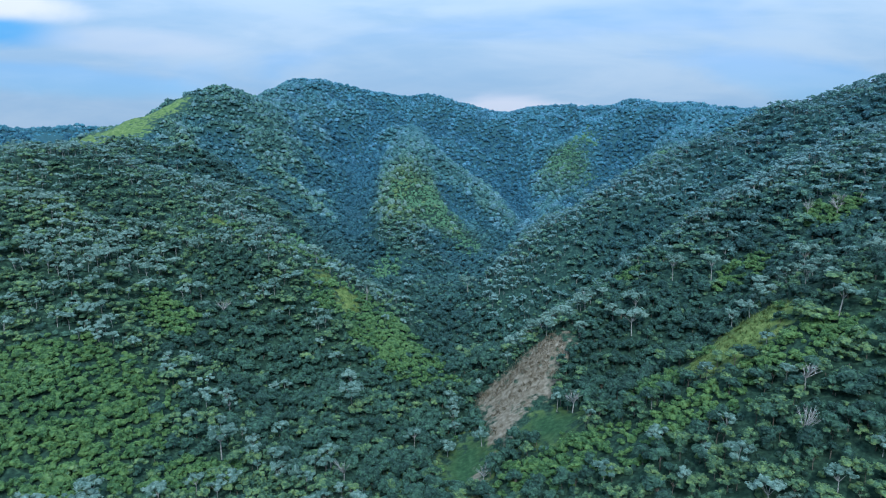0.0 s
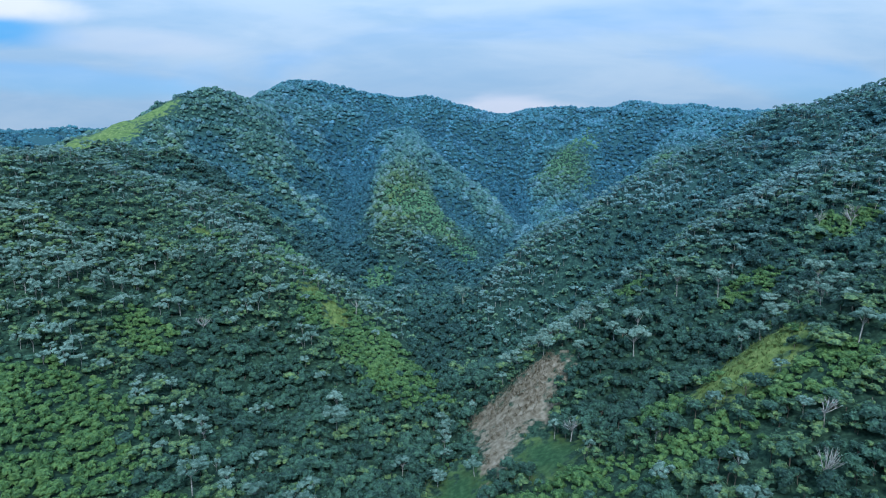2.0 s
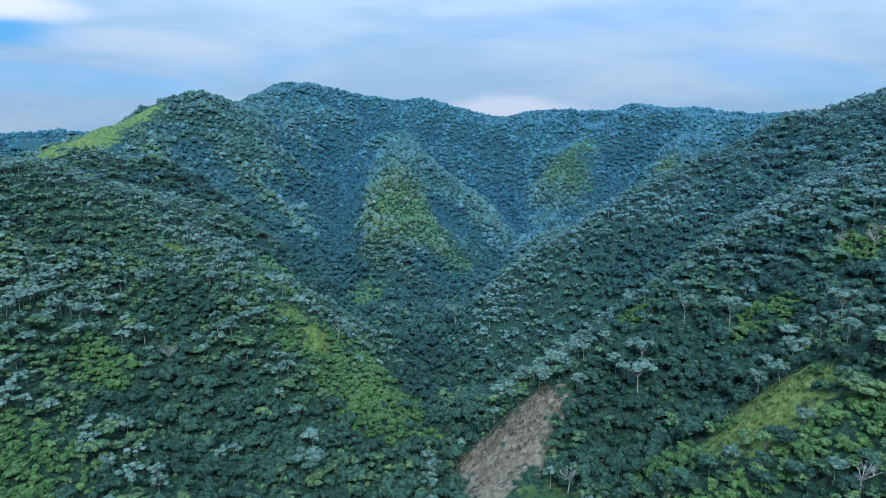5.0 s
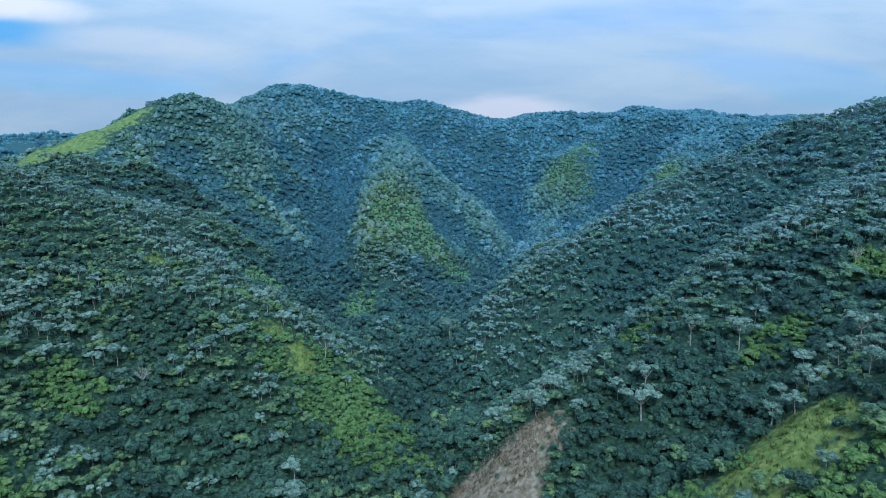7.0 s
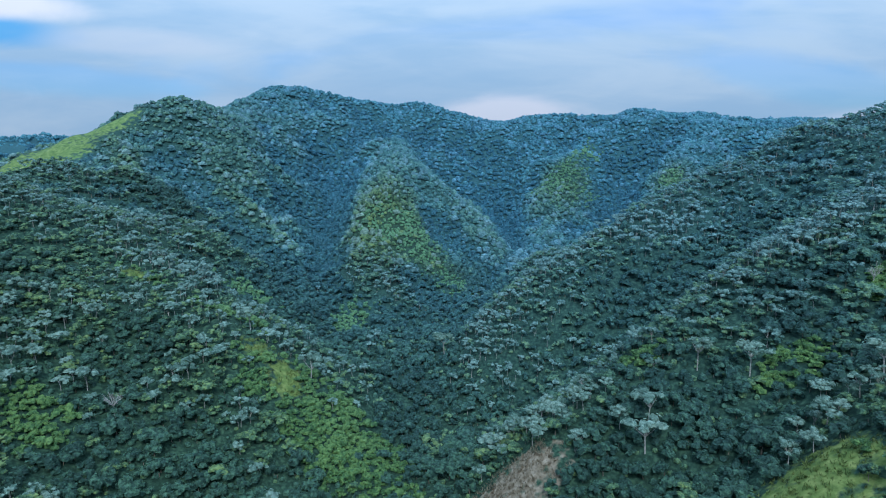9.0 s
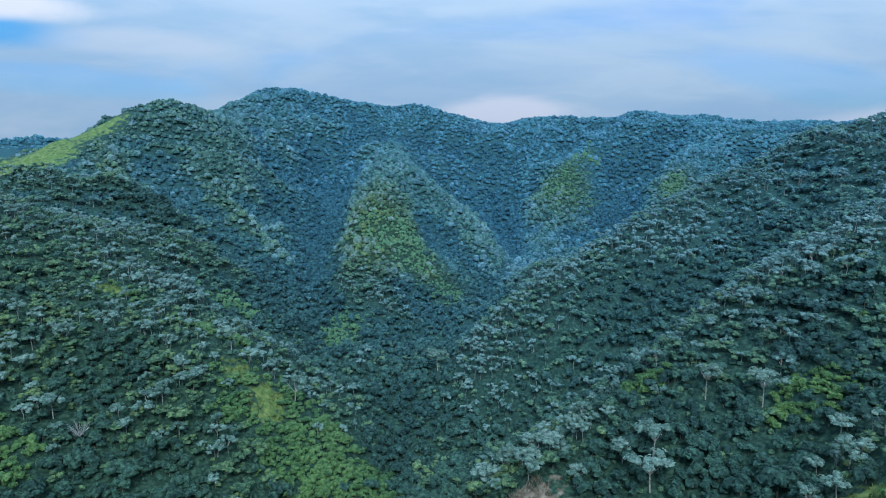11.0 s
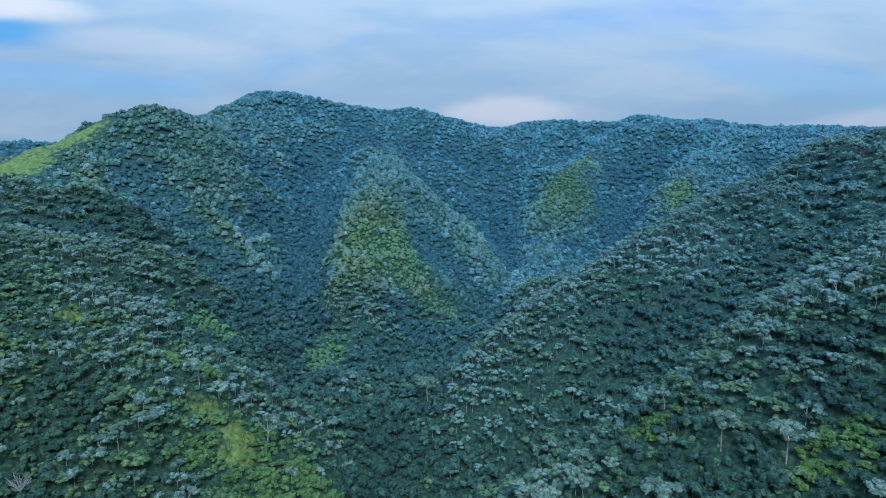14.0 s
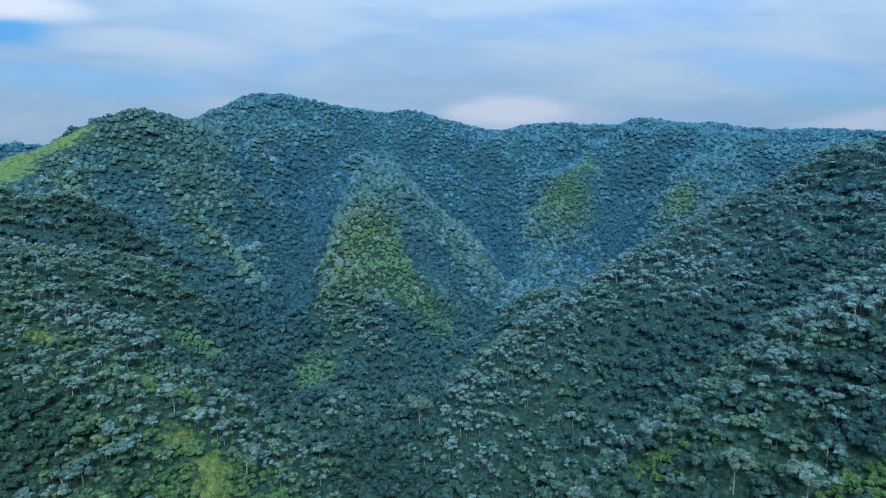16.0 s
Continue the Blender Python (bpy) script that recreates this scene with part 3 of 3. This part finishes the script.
def stand(kind, name, label, xs, ys, tall, sprays, limbs):
    """All the trees of one kind that nobody would count: one mesh of crowns, and one of trunks under it."""
    if not len(xs):
        return
    rng, far = np.random.default_rng(len(xs) + sprays), sprays < 8
    shapes = [far_tree(100 + s, sprays) if far else tree_shape(kind, 100 + s, sprays, limbs) for s in range(12)]
    pick, spin = rng.integers(0, 12, len(xs)), rng.uniform(0, 6.283, len(xs))
    wide = rng.uniform(0.85, 1.3, len(xs)) * (1.0 if not far else 1.05)
    tall = tall * np.where(rng.random(len(xs)) < 0.09, rng.uniform(1.15, 1.5, len(xs)), 1.0)
    zs = ground_z(xs, ys) - {"dark": 0.2, "green": 0.2, "silver": 0.14}.get(kind, 0.0) * (not far) * tall
    hue = np.clip(0.5 + 0.8 * (rng.random(len(xs)) - 0.5) * (0.85 if far else 1.0) + 0.35 * bumps(xs + 55, ys - 20, 17), 0, 1)
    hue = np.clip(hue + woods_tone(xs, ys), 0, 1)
    # how much painted haze each tree's colour takes
    haze_tint = np.clip((ys - 240) / 170, 0, 1) if kind == "bright" else haze_tint_at(xs, ys)
    crowns = None
    for part in (1, 0) if sprays >= 20 else (1,):
        co, faces, hues, high, base = [], [], [], [], 0
        for s in range(12):
            mine = np.nonzero(pick == s)[0]
            c, q = shapes[s][part]
            if not len(mine):
                continue
            ca, sa, h = np.cos(spin[mine])[:, None], np.sin(spin[mine])[:, None], tall[mine][:, None]
            k = h * wide[mine][:, None]
            px, py, pz = (c[:, 0] * ca - c[:, 1] * sa) * k, (c[:, 0] * sa + c[:, 1] * ca) * k, c[:, 2] * h
            px, py, pz = px + xs[mine][:, None], py + ys[mine][:, None], pz + zs[mine][:, None]
            co.append(np.stack([px, py, pz], -1).reshape(-1, 3))
            faces.append((q[None] + (np.arange(len(mine)) * len(c))[:, None, None]).reshape(-1, q.shape[1]) + base)
            hues.append(np.repeat(hue[mine], len(c)))
            high.append(np.repeat(haze_tint[mine], len(c)))
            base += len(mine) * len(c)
        me = mesh_from(name, np.concatenate(co), np.concatenate(faces), {"tree_hue": np.concatenate(hues), "haze_tint": np.concatenate(high)})
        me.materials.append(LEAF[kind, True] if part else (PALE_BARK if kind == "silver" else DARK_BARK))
        ob = new(name if part else "trunks", me)
        if part:
            crowns = tagged(ob, label, "forest", kind="stuff")
        else:
            ob.parent = crowns
            tagged(ob, kind="stuff")


def single_trees(kind, name, label, group, spots):
    """Trees that stand singly: each an Empty at its foot with a trunk and a crown."""
    shapes = []
    for s in range(12):
        wood, leaves = tree_shape(kind, 300 + s, *DETAIL[kind])
        tw, tl = mesh_from("trunk", *wood, smooth=True), mesh_from("crown", *leaves)
        tw.materials.append(PALE_BARK if kind in ("silver", "bare") else DARK_BARK)
        tl.materials.append(LEAF["silver" if kind == "bare" else kind, False])
        shapes.append((tw, tl))
    rng = np.random.default_rng(len(spots) + 5)
    for x, y, tall in spots:
        tw, tl = shapes[rng.integers(0, 12)]
        k = tall * rng.uniform(0.9, 1.3)
        foot = new(name)
        foot.matrix_world = pose(x, y, float(ground_z(x, y)), 0, 0, rng.uniform(0, 360)) @ Matrix.Diagonal((k, k, tall, 1))
        tagged(foot, label, "bush" if kind == "bright" else "tree", group)
        for part, me in (("trunk", tw), ("crown", tl)):
            ob = new(part, me)
            ob.parent = foot


def scatter(x0, x1, y0, y1, gap, rng):
    gx, gy = np.meshgrid(np.arange(x0, x1, gap), np.arange(y0, y1, gap))
    x, y = gx.ravel() + rng.uniform(-0.6, 0.6, gx.size) * gap, gy.ravel() + rng.uniform(-0.6, 0.6, gx.size) * gap
    return x, y


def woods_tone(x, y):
    """Paler leaves in the silver stands and the lush scrub; in the dense woods darker, for gully shade too."""
    pale, lush, dense = (np.clip(2.0 * most_of(q, x, y) - 0.8, 0, 1) for q in (SILVER, LUSH, SHADE_WOODS))
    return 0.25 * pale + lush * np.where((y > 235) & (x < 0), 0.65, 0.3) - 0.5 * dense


def kinds_at(x, y, rng):
    """0 silver, 1 dark, 2 green, 3 bright, -1 none: mixed in patches."""
    n = len(x)
    hollow = hollow_at(x, y) * np.clip((y - 100) / 60, 0, 1)
    # darker trees in hollows, partly to put the gully shade into leaf colour
    dark_mix = 0.10 + 0.5 * bumps(x + 333, y + 77, 38) + 0.3 * bumps(x, y + 51, 15) + 0.6 * hollow
    pale = SILVER_SHARE + 0.2 * bumps(x + 71, y - 300, 55) + 0.16 * bumps(x - 90, y, 21) - 0.3 * hollow
    # dark trees of the dense ovals, part real woods, part painted gully shade
    dense = np.clip(2.2 * most_of(SHADE_WOODS, x, y) - 0.9, 0, 1)
    dark_mix, pale = dark_mix + 0.7 * dense, pale - 0.3 * dense
    pure = np.clip((y - 330) / 120, 0, 1)
    pale = np.minimum(pale, 0.5 - 0.3 * pure) + 1.1 * np.clip(most_of(SILVER, x, y) - 0.35, 0, 0.45)
    g, e = grass_at(x, y), earth_at(x, y)
    lush = most_of(LUSH, x, y)
    dark_mix = dark_mix + pure * (0.3 + 0.9 * (dark_mix - 0.3))
    u = rng.random(n)
    kind = np.where(u < pale, 0, np.where(u < pale + (1 - pale) * np.clip(dark_mix, 0.05, 0.9), 1, 2))
    kind = np.where((kind != 1) & (0.9 * dense > rng.random(n)), 1, kind)
    thick = most_of(THICKET, x, y) > 0.45 + 0.12 * rng.random(n)
    kind = np.where(thick & (kind == 0) & (rng.random(n) < 0.8), np.where(rng.random(n) < 0.3, 2, 1), kind)
    kind = np.where((lush > 0.34 + np.where(y > 400, 0.5, 0.24) * rng.random(n)) & (rng.random(n) < 0.93), 3, kind)
    kind = np.where((g + 0.2 * bumps(x, y, 6) > 0.5) & (rng.random(n) < 0.99), np.where(rng.random(n) < 0.1, 3, -1), kind)
    kind = np.where((y > 400) & (g > 0.36), -1, kind)
    return np.where(e + 0.12 * bumps(x, y, 5) > 0.46, -1, kind)


SILVER_SHARE = 0.30
KINDS = ("silver", "dark", "green", "bright")
DETAIL = {"silver": (110, 8), "dark": (100, 5), "green": (100, 5), "bright": (50, 3), "bare": (20, 8)}
TALL = {"silver": (4.6, 8.6), "dark": (4.0, 8.4), "green": (3.8, 8.0), "bright": (1.8, 3.8)}
NAMES = {"silver": "silver_tree", "dark": "dark_tree", "green": "broadleaf_tree", "bright": "bush"}
WORDS = {
    "silver": "silvery grey-green umbrella-crowned tree with a pale slender trunk",
    "dark": "dense dark green rounded tree on the valley slope",
    "green": "mid-green broadleaf tree with a loose tiered crown",
    "bright": "low yellow-green bush of large leaves on grass",
}
CROWDS = {
    "silver": "silvery grey-green umbrella-crowned trees covering the slopes",
    "dark": "dense dark green rounded trees covering the slopes",
    "green": "mid-green broadleaf trees covering the slopes",
    "bright": "low yellow-green scrub of large leaves on the slopes",
}
# pale trees that stand out above their neighbours: place and height of the crown's top
LANDMARKS = [(68, 211, 44), (89, 231, 60), (100, 222, 62), (111, 182, 62), (-32, 202, 21), (-35, 270, 41), (-59, 279, 53), (14, 327, 28), (-62, 158, 23), (122, 201, 67), (106, 158, 63), (71, 219, 46), (-34, 214, 17)]
# belts of the forest: bounds in y, gap between trees, leaf sprays a tree, height, limbs
BELTS = ((112, 270, 3.8, 56, 0.92, 3), (270, 430, 3.6, 22, 0.84, 1), (430, 620, 3.05, 5, 0.68, 0), (620, 880, 3.85, 3, 0.78, 0))
crowd = {k: [] for k in KINDS}
single = {k: [] for k in KINDS}
grassy = []


def thinned(x, y, rng, share):
    """True where a tree is wanted: all that the camera's path can see, a share of those hidden from it."""
    hidden = np.ones(len(x), bool)
    z = ground_z(x, y) + 9
    for ex, ey, ez in ((4, 10, 102), (14, 60, 114), (24, 104, 125)):
        clear = np.ones(len(x), bool)
        for u in np.linspace(0.25, 0.97, 36):
            clear &= ez + (z - ez) * u > ground_z(ex + (x - ex) * u, ey + (y - ey) * u) + 1
        hidden &= ~clear
    return ~hidden | (rng.random(len(x)) < share)


for y0, y1, gap, sprays, size, limbs in BELTS:
    rng = np.random.default_rng(int(y0))
    reach = 0.78 * y1 + 30
    x, y = scatter(-reach, reach, y0, y1, gap, rng)
    keep = (np.abs(x - 0.12 * y) < 0.74 * y + 30) & (np.abs(x) < 420)
    for lx, ly, _ in LANDMARKS:
        keep &= np.hypot(x - lx, y - ly) > 4.0
    x, y = x[keep], y[keep]
    keep = thinned(x, y, rng, 0.08)
    x, y = x[keep], y[keep]
    kind = kinds_at(x, y, rng)
    for k, name in enumerate(KINDS):
        m = np.nonzero(kind == k)[0]
        lo, hi = TALL[name]
        tall = size * (lo + (hi - lo) * rng.beta(1.6, 2.4, len(m)))
        alone = np.zeros(len(m), bool)
        if y0 < 200:      # the slopes that the path comes nearest to
            near = np.argsort(np.hypot(x[m] - 30, y[m] - 130))[:200]
            alone[near] = True
            single[name] += list(zip(x[m][near], y[m][near], tall[near]))
        r = ~alone
        crowd[name].append(("scrub" if k == 3 else "forest", x[m][r], y[m][r], tall[r] * (1.3 if k == 3 and y0 > 300 else 1.0), sprays, limbs if k == 0 else 0))
    # undergrowth between the trees
    if y1 < 500:
        ux, uy = scatter(-reach, reach, y0, y1, 3.1 if y0 < 200 else 4.6, rng)
        keep = (np.abs(ux - 0.12 * uy) < 0.74 * uy + 30) & (np.abs(ux) < 420) & (grass_at(ux, uy) < 0.46) & (earth_at(ux, uy) < 0.42)
        keep &= thinned(ux, uy, rng, 0.0)
        ux, uy = ux[keep], uy[keep]
        lush = most_of(LUSH, ux, uy) > 0.38 + 0.25 * rng.random(len(ux))
        mid = ~lush & (rng.random(len(ux)) < 0.35 + 0.3 * bumps(ux, uy + 40, 17))
        for name, m in (("dark", ~lush & ~mid), ("green", mid), ("bright", lush)):
            crowd[name].append(("scrub" if name == "bright" else "undergrowth", ux[m], uy[m], rng.uniform(1.3, 3.0, m.sum()), 2, 0))
    # lush scrub that closes over the ground
    ux, uy = scatter(-260, 260, y0, y1, 2.25 if y0 < 200 else 2.6, rng)
    soft = np.where(uy > 400, 0.4, 0.16)
    keep = (most_of(LUSH, ux, uy) + 0.15 * bumps(ux, uy, 9) > 0.43 + soft * rng.random(len(ux))) & (grass_at(ux, uy) < 0.5) & (earth_at(ux, uy) < 0.44)
    keep &= bumps(ux + 31, uy + 7, 7) > -0.45
    crowd["bright"].append(("scrub", ux[keep], uy[keep], rng.uniform(1.5, 2.8, keep.sum()), 20 if y0 < 200 else 6, 0))
    if y0 < 200:      # tall grass on the open patches
        gx, gy = scatter(-140, 130, 130, 310, 1.5, rng)
        keep = (grass_at(gx, gy) + 0.2 * bumps(gx, gy, 6) > 0.46) & (earth_at(gx, gy) < 0.42) & (most_of(MEADOW, gx, gy) < 0.5)
        grassy.append(("grass", "tall yellow-green grass on the open knolls", gx[keep], gy[keep], rng.uniform(0.5, 1.1, keep.sum())))
        gx, gy = scatter(0, 50, 160, 230, 0.9, rng)
        keep = earth_at(gx, gy) + 0.25 * bumps(gx, gy, 4) + 0.2 * (gy - 205) / 20 > 0.62
        grassy.append(("straw", "dry straw-coloured grass on the bare slope", gx[keep], gy[keep], rng.uniform(0.4, 1.1, keep.sum())))
# the valley floor and slopes that the path flies over
rng = np.random.default_rng(4)
vx, vy = scatter(-210, 210, -120, 112, 5.6, rng)
mix = kinds_at(vx, vy, rng)
for k, name in enumerate(KINDS[:3]):
    m = (mix == k) if k else (mix == 0) | (mix == 3)
    lo, hi = TALL[name]
    crowd[name].append(("forest", vx[m], vy[m], rng.uniform(lo, hi, m.sum()), 6, 0))
# the wooded ridge far off, beyond the shoulder of the hill
rng = np.random.default_rng(9)
fx, fy = scatter(-760, -300, 830, 960, 7.0, rng)
crowd["green"].append(("forest", fx, fy, rng.uniform(3.5, 8.0, len(fx)), 4, 0))
fx, fy = scatter(-640, -270, 520, 830, 8.0, rng)
keep = np.hypot(fx + 300, fy - 520) > 60
fx, fy = fx[keep], fy[keep]
mix = rng.random(len(fx)) < 0.55
for name, m in (("dark", mix), ("green", ~mix)):
    crowd[name].append(("forest", fx[m], fy[m], rng.uniform(4.0, 9.0, m.sum()), 4, 0))
for x, y, top in LANDMARKS:
    single["silver"].append((x, y, min(11.0, max(7.0, top - float(ground_z(x, y))))))
single_trees("bare", "bare_tree", "nearly leafless tree with pale forking limbs", "bare trees of the near slopes",
             [(81, 127, 9.5), (41, 182, 8.0), (88, 140, 8.5), (-28, 158, 8.0), (12, 165, 7.5), (-86, 232, 9.0),
              (143, 238, 8.0), (151, 233, 8.5), (155, 237, 7.5)])
for name in KINDS:
    single_trees(name, NAMES[name], WORDS[name], NAMES[name].replace("_", " ") + "s of the near slopes", single[name])
    for title, *rest in crowd[name]:
        stand(name, title, CROWDS[name], *rest)
for kind, label, xs, ys, tall in grassy:
    tussocks(kind, label, xs, ys, tall)
